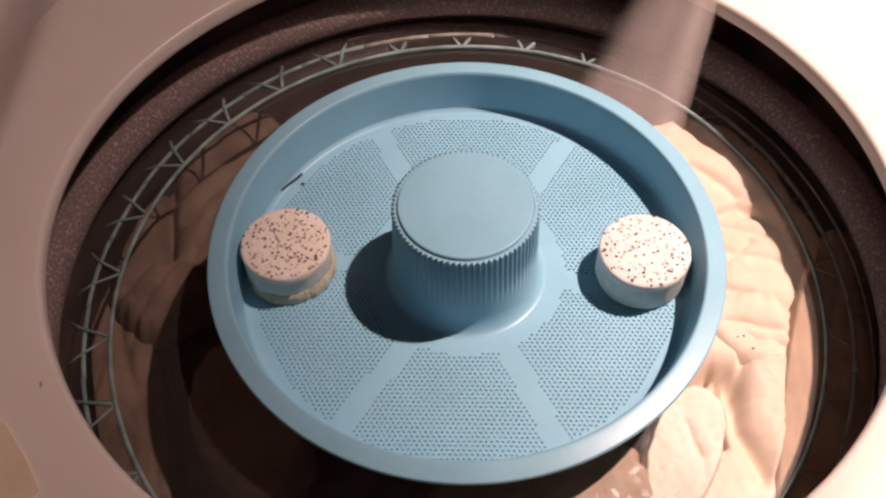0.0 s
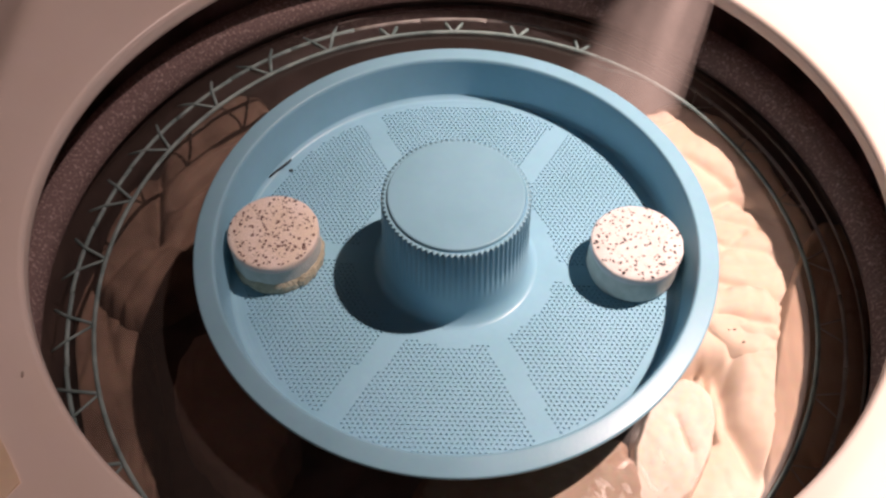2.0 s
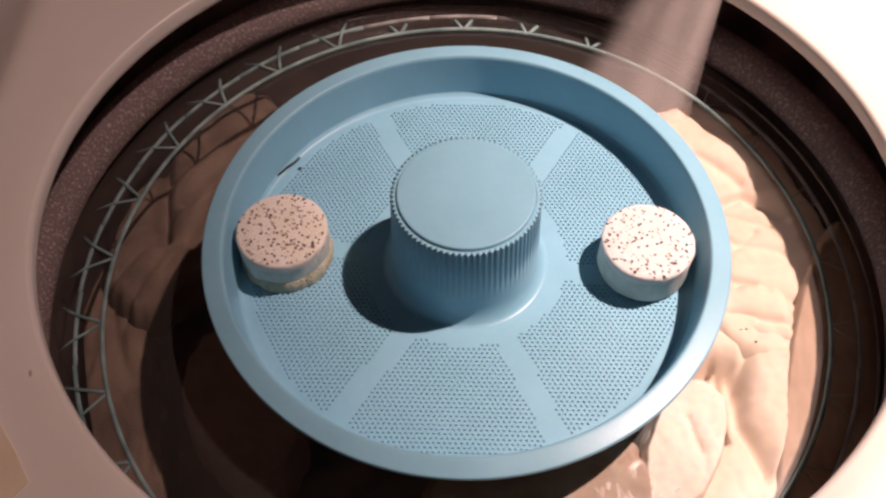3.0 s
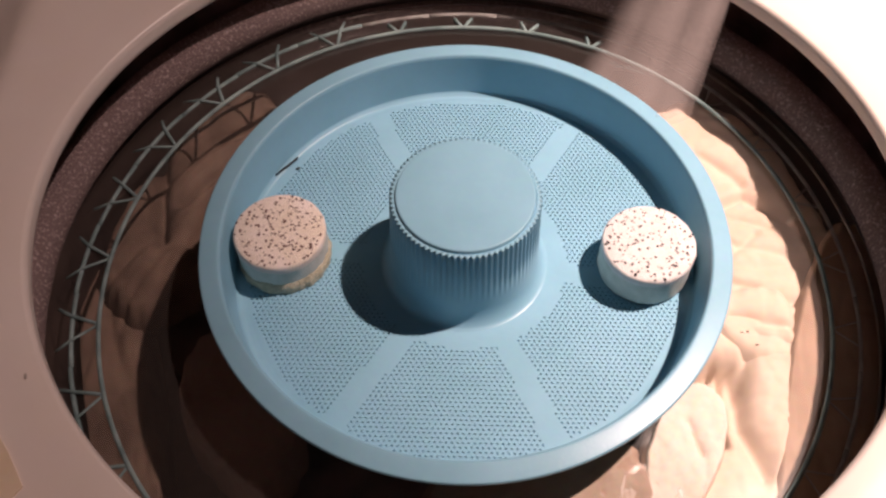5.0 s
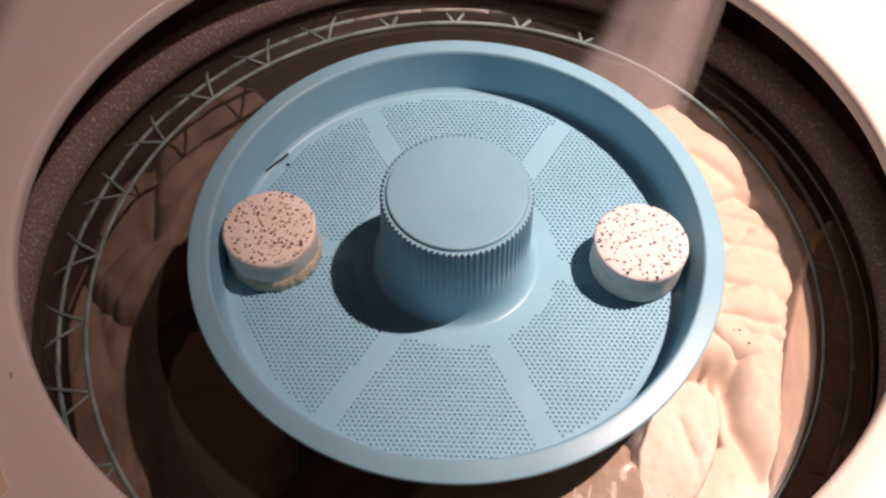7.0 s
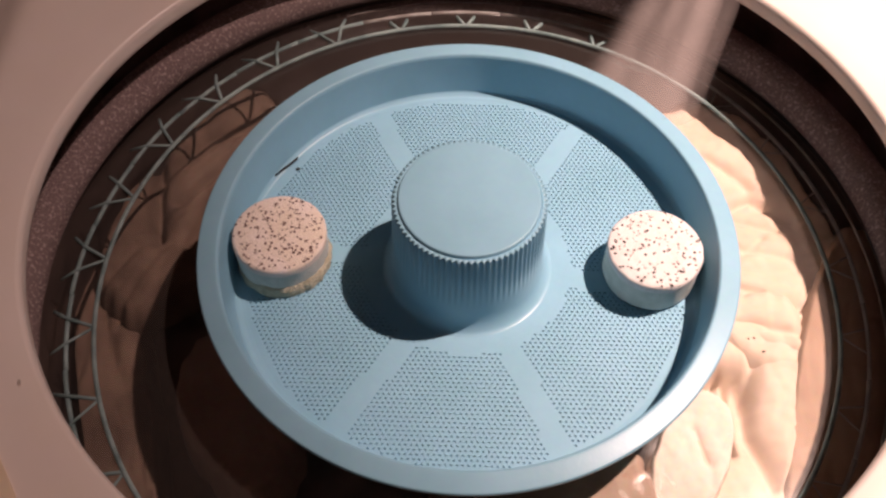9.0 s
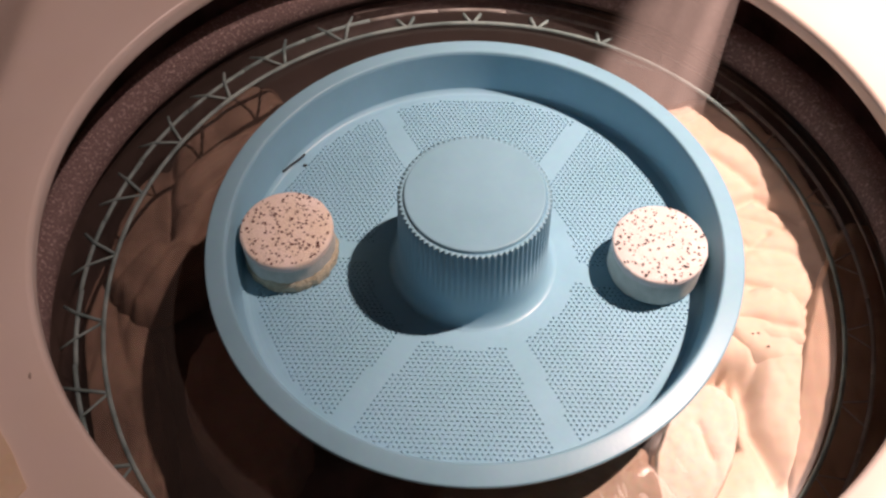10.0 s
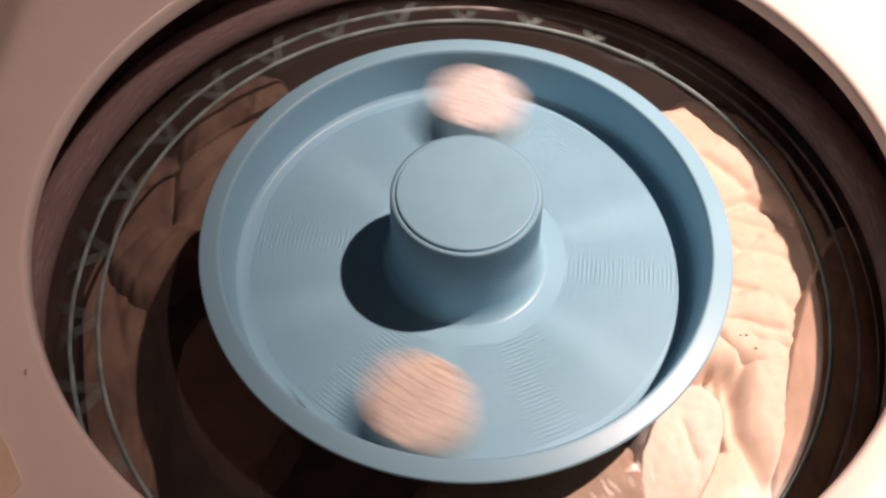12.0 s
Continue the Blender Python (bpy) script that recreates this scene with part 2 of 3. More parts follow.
# ---- the washing machine ----
def washing_machine():
    thing = tagged(new("washing_machine"), "white enamelled top-loading washing machine with open round tub mouth", "washing machine")
    thing.location = (0, 0, FLOOR_Z)
    up = pose(0, 0, -FLOOR_Z)
    cx, cy = 0.0033, 0.011

    def mouth(a):
        """How far the mouth departs from a true circle."""
        return -0.0016 + 0.0039 * math.cos(2 * a) + 0.0005 * math.sin(2 * a) - 0.0007 * math.cos(3 * a) - 0.0005 * math.sin(3 * a) + 0.0007 * math.cos(4 * a)

    def fall(x):
        """The deck turns down beyond a straight fold on its left side."""
        d = max(0.0, -0.256 - x)
        return min(30 * d * d if d < 0.01 else 0.003 + 0.6 * (d - 0.01), 0.030)

    # rolled bezel round the mouth
    prof = rounded([(0.242, 0.0125), (0.2225, 0.0145), (0.2212, 0.0180), (0.2214, 0.0238), (0.2230, 0.0262), (0.231, 0.0276), (0.260, 0.0300)], 0.003, 5) + [(0.260 + 0.004 * i, 0.0300 + 0.00024 * i) for i in range(1, 11)]
    v, f = lathe(prof, 160, lambda a, j, r, z: mouth(a) * max(0, (0.29 - r) / 0.07))
    v = [(x + cx, y + cy, z - fall(x + cx)) for x, y, z in v]
    bezel = part("bezel", mesh_of("bezel", v, f, ENAMEL), thing, "rolled white enamel lip", up)
    # flat deck round the bezel, out to rounded corners
    n, verts, faces = 160, [], []
    for i in range(n):
        a = TAU * i / n
        c, s = math.cos(a), math.sin(a)
        k = (abs(c) ** 8 + abs(s) ** 8) ** (-1 / 8)
        rings = [(0.30 + (0.335 * k - 0.30) * j / 9, 0.0324) for j in range(10)] + [(0.341 * k, 0.0295), (0.343 * k, 0.0165), (0.343 * k, -0.004)]
        for r, z in rings:
            x = cx + r * c
            verts.append((x, cy + r * s, z - (fall(x) if z > 0.02 else min(fall(x), 0.004))))
    m = len(rings)
    for i in range(n):
        for j in range(m - 1):
            i2 = (i + 1) % n
            faces.append((i * m + j, i2 * m + j, i2 * m + j + 1, i * m + j + 1))
    part("deck", mesh_of("deck", verts, faces, ENAMEL), thing, "", up)
    # cabinet sides
    verts, faces = [], []
    for i in range(n):
        a = TAU * i / n
        c, s = math.cos(a), math.sin(a)
        k = (abs(c) ** 8 + abs(s) ** 8) ** (-1 / 8)
        for z in (-0.002, FLOOR_Z):
            verts.append((cx + 0.338 * k * c, cy + 0.338 * k * s, z))
    for i in range(n):
        i2 = (i + 1) % n
        faces.append((2 * i, 2 * i2, 2 * i2 + 1, 2 * i + 1))
    part("cabinet", mesh_of("cabinet", verts, faces, ENAMEL), thing, "", up)
    chip = [(0.0006 * math.cos(TAU * i / 7) * (1 + 0.3 * math.sin(i * 2.1)), 0.0017 * math.sin(TAU * i / 7), z) for z in (0, 0.0004) for i in range(7)]
    part("paint_chip", mesh_of("paint_chip", chip, [tuple(range(7, 14))] + [(i, (i + 1) % 7, 7 + (i + 1) % 7, 7 + i) for i in range(7)], BROWN, False), bezel, "dark chip in the enamel", pose(-0.1962, -0.1062, 0.0276, 0, 0, 20))
    # a thin yellowish patch on the front left of the deck
    edge = [(-0.228, -0.112), (-0.2049, -0.1286), (-0.193, -0.1425), (-0.182, -0.158), (-0.190, -0.172), (-0.222, -0.168), (-0.240, -0.140)]
    high = [(x, y, 0.0300 + 0.06 * (math.hypot(x - cx, y - cy) - 0.26) + 0.0008) for x, y in edge]
    k = len(edge)
    patch_verts = high + [(x, y, z - 0.0012) for x, y, z in high]
    part("yellow_patch", mesh_of("yellow_patch", patch_verts, [tuple(range(k))] + [(i, (i + 1) % k, k + (i + 1) % k, k + i) for i in range(k)], YELLOWISH, False), bezel, "thin yellowish patch with straight edges")
    # outer tub
    prof = rounded([(0.243, 0.0115), (0.266, 0.004), (0.276, -0.02), (0.276, -0.42), (0.02, -0.43)], 0.01, 4)
    part("outer_tub", mesh_of("outer_tub", *lathe(prof, 128), DARKTUB), thing, "dark enamelled outer tub", up)
    return thing


washing_machine()


# ---- the basket, with its rim and the open lattice ring ----
def wash_basket():
    thing = tagged(new("wash_basket"), "dark speckled enamel wash basket with grey-green lattice ring", "wash basket")
    thing.location = (0, 0, -0.42)
    up = pose(0, 0, 0.42)
    ring = [(0.2408 + 0.0118 * math.cos(t), -0.030 + 0.0125 * math.sin(t)) for t in [TAU * i / 20 for i in range(20)]]
    part("rim", mesh_of("rim", *lathe(ring, 160, closed=True), SPECKLE), thing, "grainy speckled enamel rim", up)
    prof = rounded([(0.2425, -0.044), (0.240, -0.060), (0.240, -0.385), (0.225, -0.40), (0.012, -0.405)], 0.01, 4)
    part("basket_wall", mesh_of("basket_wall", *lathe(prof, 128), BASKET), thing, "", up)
    n = 29
    step = 360 / n
    first = 128.4
    full = [polar(0.2050, 360 * i / 180, -0.0445) for i in range(180)]
    part("inner_hoop", mesh_of("inner_hoop", *tube(full, 0.0013, 8, True), HOOP), thing, "grey-green moulded hoop", up)
    full = [polar(0.2375, 360 * i / 180, -0.0475) for i in range(180)]
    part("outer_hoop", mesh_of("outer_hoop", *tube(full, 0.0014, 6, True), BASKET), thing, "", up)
    arc = [polar(0.2312, -30 + 142 * i / 70, -0.0475) for i in range(71)]
    part("rear_hoop", mesh_of("rear_hoop", *tube(arc, 0.0009, 6), GREYHOOP), thing, "thin dull hoop behind the lattice", up)
    rng = random.Random(5)
    for i in range(n):
        a = first + step * i
        back = -55 < (a + 180) % 360 - 180 < 108
        off = 0.00025 * (-1) ** i
        seg = [polar(0.2206 + off * (not back), a - step * 0.5 + step * s / 6, -0.0468) for s in range(7)]
        hoop = part("hoop_segment", mesh_of("hoop_segment", *tube(seg, 0.0012 if back else 0.0013, 8), GREYHOOP if back else HOOP), thing, "", up)
        dull = -55 < (a + 180) % 360 - 180 < 60
        for side in (-1, 1):
            tip = a + side * (3.4 + rng.uniform(-0.4, 0.4))
            if dull:
                seg = [polar(0.2055, a + side * 0.1, -0.0455), polar(0.2206, a + side * 2.1, -0.0470)]
            elif back:
                seg = [polar(0.2052, a + side * 0.1, -0.0450), polar(0.2150, a + side * 1.6, -0.0455)]
            else:
                seg = [polar(0.2055, a + side * 0.1, -0.0450), polar(0.2206, a + side * 2.1, -0.0455), polar(0.2290, tip, -0.0478)]
            part("strut", mesh_of("strut", *tube(seg, 0.0005 if dull else 0.0012 if back else 0.00085 if side > 0 else 0.0011, 6), GREYHOOP if dull else HOOP), hoop)
    return thing


basket = wash_basket()


# ---- agitator post under the filter pan ----
def agitator():
    prof = rounded([(0.0, -0.030), (0.036, -0.031), (0.036, -0.10), (0.045, -0.25), (0.10, -0.37), (0.17, -0.395), (0.0, -0.4)], 0.01, 3)
    me = mesh_of("agitator", *lathe([(max(r, 0.0005), z + 0.4) for r, z in prof], 64), BLUE)
    ob = part("agitator", me, None, "", pose(0, 0, -0.4))
    return tagged(ob, "blue plastic agitator post standing under the pan", "agitator")


agitator()


# ---- the filter pan ----
PAN_FLOOR = -0.0282


def filter_pan():
    thing = tagged(new("filter_pan"), "light blue plastic lint filter pan with ribbed centre knob", "filter pan")
    thing.location = (0, 0, PAN_FLOOR)
    up = pose(0, 0, -PAN_FLOOR)
    # wall with its flanged rim
    prof = rounded([(0.1208, PAN_FLOOR + 0.0001), (0.1238, PAN_FLOOR + 0.0003), (0.1262, PAN_FLOOR + 0.0022), (0.1293, -0.0002), (0.1303, 0.0016), (0.1322, 0.00145), (0.1402, 0.0004), (0.1408, -0.0003), (0.1408, -0.0018), (0.1400, -0.0022),
                    (0.1335, -0.0010), (0.1322, -0.003), (0.1285, PAN_FLOOR - 0.003), (0.1200, PAN_FLOOR - 0.0032)], 0.0009, 4)
    part("pan_wall", mesh_of("pan_wall", *lathe(prof, 200), BLUE), thing, "", up)
    # perforated floor: a sheet of hexagonal cells, open where the sieve fields are
    pitch = 0.0028
    verts, faces = [], []
    rows = int(0.125 / (pitch * 0.866)) + 1
    R = pitch / math.sqrt(3)
    rh = pitch * 0.27
    for j in range(-rows, rows + 1):
        for i in range(-66, 67):
            x = (i + 0.5 * (j % 2)) * pitch
            y = j * pitch * 0.866
            r = math.hypot(x, y)
            if r > 0.1235 or r < 0.038:
                continue
            a = math.degrees(math.atan2(y, x))
            d = min(abs((a - k + 180) % 360 - 180) for k in SPOKES)
            inside = 0.0565 < r < 0.1188 and (d > 45 or r * math.sin(radians(d)) > 0.0060)
            base = len(verts)
            for k in range(6):
                t = TAU * (k + 0.5) / 6
                verts.append((x + R * math.cos(t), y + R * math.sin(t), PAN_FLOOR))
            if not inside:
                faces.append(tuple(range(base, base + 6)))
                continue
            for z in (0.0, -0.0010):
                for k in range(6):
                    t = TAU * (k + 0.5) / 6
                    verts.append((x + rh * math.cos(t), y + rh * math.sin(t), PAN_FLOOR + z))
            for k in range(6):
                k2 = (k + 1) % 6
                faces.append((base + k, base + k2, base + 6 + k2, base + 6 + k))
                faces.append((base + 6 + k, base + 6 + k2, base + 12 + k2, base + 12 + k))
            faces.append(tuple(range(base + 12, base + 18)))
    me = bpy.data.meshes.new("sieve_floor")
    me.from_pydata(verts, [], faces)
    me.materials.append(BLUE)
    part("sieve_floor", me, thing, "blue sieve floor with fine round holes", up)
    # knob: ribs that fade out half way down
    n = 80
    top, low = 0.0300, -0.006
    prof = [(0.0462, PAN_FLOOR + 0.0001), (0.0449, PAN_FLOOR + 0.0004), (0.0439, PAN_FLOOR + 0.0012), (0.0424, PAN_FLOOR + 0.0034), (0.0411, PAN_FLOOR + 0.0066)]
    prof += [(0.0404 - 0.0015 * s / 10, -0.017 + (top + 0.017 - 0.0006) * s / 10) for s in range(11)]
    flat = [(0.0386, top - 0.0001), (0.0383, top), (0.0364, top), (0.0362, top - 0.0001), (0.03605, top - 0.0006), (0.03595, top - 0.0006), (0.0358, top - 0.0002), (0.0357, top + 0.0012), (0.0355, top + 0.0016), (0.0350, top + 0.0018), (0.0345, top + 0.0018), (0.033, top + 0.0018), (0.02, top + 0.0018), (0.00001, top + 0.0018)]
    count = len(prof)

    def ribs(a, j, r, z):
        if 5 <= j <= count:
            depth = 0.0016 * min(1, max(0, (z - low) / 0.028))
            w = (a * n / TAU) % 1.0
            return -depth * max(0.0, min(1.0, (abs(w - 0.5) * 2 - 0.35) / 0.3))
        return 0

    knob = part("knob", mesh_of("knob", *lathe(prof + flat[:6], n * 8, ribs), BLUE), thing, "blue knob with fine vertical ribs", up)
    part("knob_cap", mesh_of("knob_cap", *lathe(flat[5:], 128), BLUE), knob, "smooth flat blue cap")
    return thing


SPOKES = (118, 57, -8, -66, -122.5, 177)
pan = filter_pan()


# ---- two detergent tablets ----
def tablet(seed, worn):
    rng = random.Random(seed)
    thing = tagged(new("detergent_tablet"), "round pressed tablet with dark flecked top" + (", crumbling yellowish at its foot" if worn else ", pale clean side"), "detergent tablet", "tablets in the pan")
    r, h = 0.0248, 0.0235

    def rough(a, j, rr, z):
        return 0.00035 * noise.noise((math.cos(a) * 6 + seed, math.sin(a) * 6, z * 260)) - (0.0008 * max(0, noise.noise((math.cos(a) * 4, math.sin(a) * 4 + seed, z * 90))) if worn and z < 0.012 else 0)

    side = [(0.001, 0.0003), (r - 0.0012, 0.0003), (r - 0.0003, 0.0012)] + [(r, 0.002 + (h - 0.0075) * i / 8) for i in range(9)]
    part("lower_layer", mesh_of("lower_layer", *lathe(side, 72, rough), TABSIDE), thing, "pale grey-white pressed layer")
    z0 = h - 0.0055
    top = [(r, z0), (r + 0.0002, z0 + 0.001), (r + 0.0002, h - 0.0012), (r - 0.0004, h - 0.0004), (r - 0.0014, h), (r * 0.6, h), (r * 0.3, h), (0.00001, h)]
    part("top_layer", mesh_of("top_layer", *lathe(top, 72, rough), YELLOWTOP if worn else TABTOP), thing, "yellowish-white layer" if worn else "white layer")
    verts, faces = [], []
    for _ in range(265 if worn else 175):
        q = (r - 0.0006) * math.sqrt(rng.random())
        a = rng.random() * TAU
        s = rng.uniform(0.00045, 0.00118)
        e = rng.uniform(0.5, 1.0)
        ph = rng.random() * TAU
        b = len(verts)
        for zz, k in ((h - 0.0001, 1.0), (h + 0.00022, 0.6)):
            for i in range(5):
                t = TAU * i / 5
                u, w = s * k * math.cos(t), s * k * e * math.sin(t)
                verts.append((q * math.cos(a) + u * math.cos(ph) - w * math.sin(ph), q * math.sin(a) + u * math.sin(ph) + w * math.cos(ph), zz))
        faces.append(tuple(range(b + 5, b + 10)))
        for i in range(5):
            faces.append((b + i, b + (i + 1) % 5, b + 5 + (i + 1) % 5, b + 5 + i))
    tagged(part("speckle", mesh_of("speckle", verts, faces, BROWNFLECK if worn else FLECK, False), thing, "brown granules" if worn else "dark granules"), kind="stuff")
    if worn:
        verts, faces = [], []
        n = 90
        for i in range(n):
            a = TAU * i / n
            w = 0.5 + 0.5 * noise.noise((math.cos(a) * 5, math.sin(a) * 5, 3.0)) + 0.3 * noise.noise((math.cos(a) * 14, math.sin(a) * 14, 8.0))
            front = max(0.1, 0.62 - 0.45 * math.sin(a - 0.7))
            d = 0.0028 * max(0.05, w) * front
            for rr, z in ((r - 0.002, 0.0105 * front * (0.6 + w * 0.5)), (r + d * 0.4, 0.0075 * front), (r + d, 0.003), (r + d * 0.9, 0.0003)):
                verts.append((rr * math.cos(a), rr * math.sin(a), z))
        for i in range(n):
            i2 = (i + 1) % n
            for j in range(3):
                faces.append((i * 4 + j, i2 * 4 + j, i2 * 4 + j + 1, i * 4 + j + 1))
        part("crumbled_foot", mesh_of("crumbled_foot", verts, faces, FOAM), thing, "wet yellowish crumbling foot")
    return thing


TAB_A = tablet(3, True)
TAB_B = tablet(8, False)
TAB_A_AT = (-0.1000, 0.0005)
TAB_B_AT = (0.0985, -0.0025)
TAB_Z = PAN_FLOOR + 0.0002


# ---- lint caught in the pan ----
def lint_strand():
    pts = [(-0.1125, 0.0560, PAN_FLOOR + 0.0012), (-0.1085, 0.0610, PAN_FLOOR + 0.0013), (-0.1035, 0.0665, PAN_FLOOR + 0.0013), (-0.1010, 0.0700, PAN_FLOOR + 0.0012)]
    cx, cy = -0.107, 0.063
    v, f = tube([(x - cx, y - cy, z - PAN_FLOOR + 0.0006) for x, y, z in pts], 0.0007, 6, False, 0.6)
    v = [(x, y, max(z, 0.0006)) for x, y, z in v]
    return tagged(part("lint_strand", mesh_of("lint_strand", v, f, LINT)), "thin black lint strand on the pan floor", "lint"), (cx, cy)


def lint_speck():
    rng = random.Random(2)
    verts = [(0.0013 * math.cos(TAU * i / 7) * rng.uniform(0.6, 1.2), 0.0010 * math.sin(TAU * i / 7) * rng.uniform(0.6, 1.2), z) for z in (0.0003, 0.0009) for i in range(7)]
    faces = [tuple(range(7, 14))] + [(i, (i + 1) % 7, 7 + (i + 1) % 7, 7 + i) for i in range(7)]
    return tagged(part("lint_speck", mesh_of("lint_speck", verts, faces, LINT)), "small black lint speck on the pan floor", "lint"), (-0.1003, 0.0625)


STRAND, STRAND_AT = lint_strand()
SPECK, SPECK_AT = lint_speck()


# ---- laundry under the water ----
def seg_dist(x, y, a, b):
    """Distance in plan from a point to the segment a-b."""
    ux, uy = b[0] - a[0], b[1] - a[1]
    s = max(0.0, min(1.0, ((x - a[0]) * ux + (y - a[1]) * uy) / (ux * ux + uy * uy)))
    return math.hypot(x - a[0] - s * ux, y - a[1] - s * uy)


def garment(name, label, material, cx, cy, lx, ly, turn, z0, height, fold_turn, fold_len, seed, squareness=3.0, n=90, rag=0.12, creases=(), droop=0.03, wrinkle=1.0):
    """A soaked, folded cloth heap: creases run along fold_turn, the hem droops."""
    verts, faces = [], []
    ct, st = math.cos(radians(turn)), math.sin(radians(turn))
    cf, sf = math.cos(radians(fold_turn)), math.sin(radians(fold_turn))
    for j in range(n + 1):
        for i in range(n + 1):
            u, v = 2 * i / n - 1, 2 * j / n - 1
            # square to rounded outline
            m = max(abs(u), abs(v))
            q = (abs(u) ** squareness + abs(v) ** squareness) ** (1 / squareness)
            k = m / q if q > 1e-6 else 1
            a = math.atan2(v, u)
            k *= 1 + rag * m * (noise.noise((math.cos(a) * 1.6 + seed, math.sin(a) * 1.6, seed)) + 0.5 * noise.noise((math.cos(a) * 5, math.sin(a) * 5 + seed, 1)))
            x, y = u * k * lx, v * k * ly
            px, py = cx + x * ct - y * st, cy + x * st + y * ct
            # folds
            s, t = px * cf + py * sf, -px * sf + py * cf
            wx = 0.35 * fold_len * noise.noise((px * 22 + seed, py * 22, seed * 1.7))
            t += wx
            g = noise.noise((s * 9 + seed, t / fold_len, seed * 3.1))
            g2 = noise.noise((s * 26, t * 2.6 / fold_len + seed, seed))
            lobe = (g * g + 0.003) ** 0.25
            z = z0 + height * (1.7 * lobe - 0.8 + 0.50 * (g2 * g2 + 0.01) ** 0.25 + 0.7 * noise.noise((px * 14, py * 14 + seed, 2)))
            for line, depth, wide in creases:
                d = min(seg_dist(px, py, a, b) for a, b in zip(line, line[1:]))
                z -= depth / (1 + (d / wide) ** 2)
            z += 0.0011 * wrinkle * (abs(noise.noise((s * 34 + seed, t * 95, seed))) - 0.3) + 0.0005 * wrinkle * noise.noise((px * 190, py * 190, seed))
            edge = max(0.0, (m - 0.86) / 0.14)
            z -= droop * edge ** 2.2
            verts.append((px, py, z))
    w = n + 1
    for j in range(n):
        for i in range(n):
            faces.append((j * w + i, j * w + i + 1, (j + 1) * w + i + 1, (j + 1) * w + i))
    # cloth thickness below
    rim = [i for i in range(w)] + [j * w + n for j in range(1, w)] + [n * w + i for i in range(n - 1, -1, -1)] + [j * w for j in range(n - 1, 0, -1)]
    base = len(verts)
    for k in rim:
        x, y, z = verts[k]
        verts.append((x, y, z - 0.004))
    L = len(rim)
    for i in range(L):
        faces.append((rim[i], rim[(i + 1) % L], base + (i + 1) % L, base + i))
    verts.append((cx, cy, z0 - 0.05))
    for i in range(L):
        faces.append((base + i, base + (i + 1) % L, len(verts) - 1))
    top = [(x, y, z) for x, y, z in verts]
    ob = part(name, mesh_of(name, top, faces, material))
    return tagged(ob, label, "laundry", "laundry in the basket")


TOWEL = [(((0.136, -0.008), (0.165, -0.003), (0.195, -0.004)), 0.007, 0.003), (((0.152, 0.011), (0.169, 0.005), (0.190, -0.020)), 0.006, 0.0025),
         (((0.143, 0.014), (0.176, 0.045)), 0.005, 0.003), (((0.145, 0.060), (0.173, 0.072), (0.198, 0.058)), 0.007, 0.003), (((0.146, 0.103), (0.172, 0.081)), 0.006, 0.003), (((0.150, 0.040), (0.190, 0.030)), 0.004, 0.002), (((0.158, 0.058), (0.186, 0.050)), 0.004, 0.002)]
SHIRT = [(((0.1335, -0.0665), (0.1346, -0.0775), (0.1361, -0.0895)), 0.020, 0.0024), (((0.1259, -0.0585), (0.1332, -0.0513), (0.1395, -0.046)), 0.022, 0.0034),
         (((0.130, -0.070), (0.1257, -0.0915), (0.1217, -0.110)), 0.012, 0.0035), (((0.1483, -0.048), (0.1495, -0.068), (0.149, -0.082), (0.157, -0.110)), 0.014, 0.0058),
         (((0.1439, -0.050), (0.1403, -0.0915)), 0.012, 0.0022), (((0.1600, -0.036), (0.1510, -0.060)), 0.006, 0.0040), (((0.152, -0.016), (0.186, -0.024)), 0.004, 0.0025), (((0.148, -0.024), (0.169, -0.034), (0.188, -0.037)), 0.006, 0.003)]
CHECK = [(((-0.204, 0.109), (-0.177, 0.138), (-0.144, 0.160)), 0.006, 0.004), (((-0.190, 0.088), (-0.166, 0.120), (-0.146, 0.142)), 0.007, 0.004),
         (((-0.211, 0.122), (-0.199, 0.057)), 0.009, 0.005), (((-0.177, 0.053), (-0.170, 0.095)), 0.008, 0.004)]
garment("bedding_heap", "dark soaked bedding heaped in the basket under water", BLACKC, 0, 0, 0.222, 0.222, 0, -0.145, 0.012, 40, 0.05, 11, 2.0, 90, 0.03)
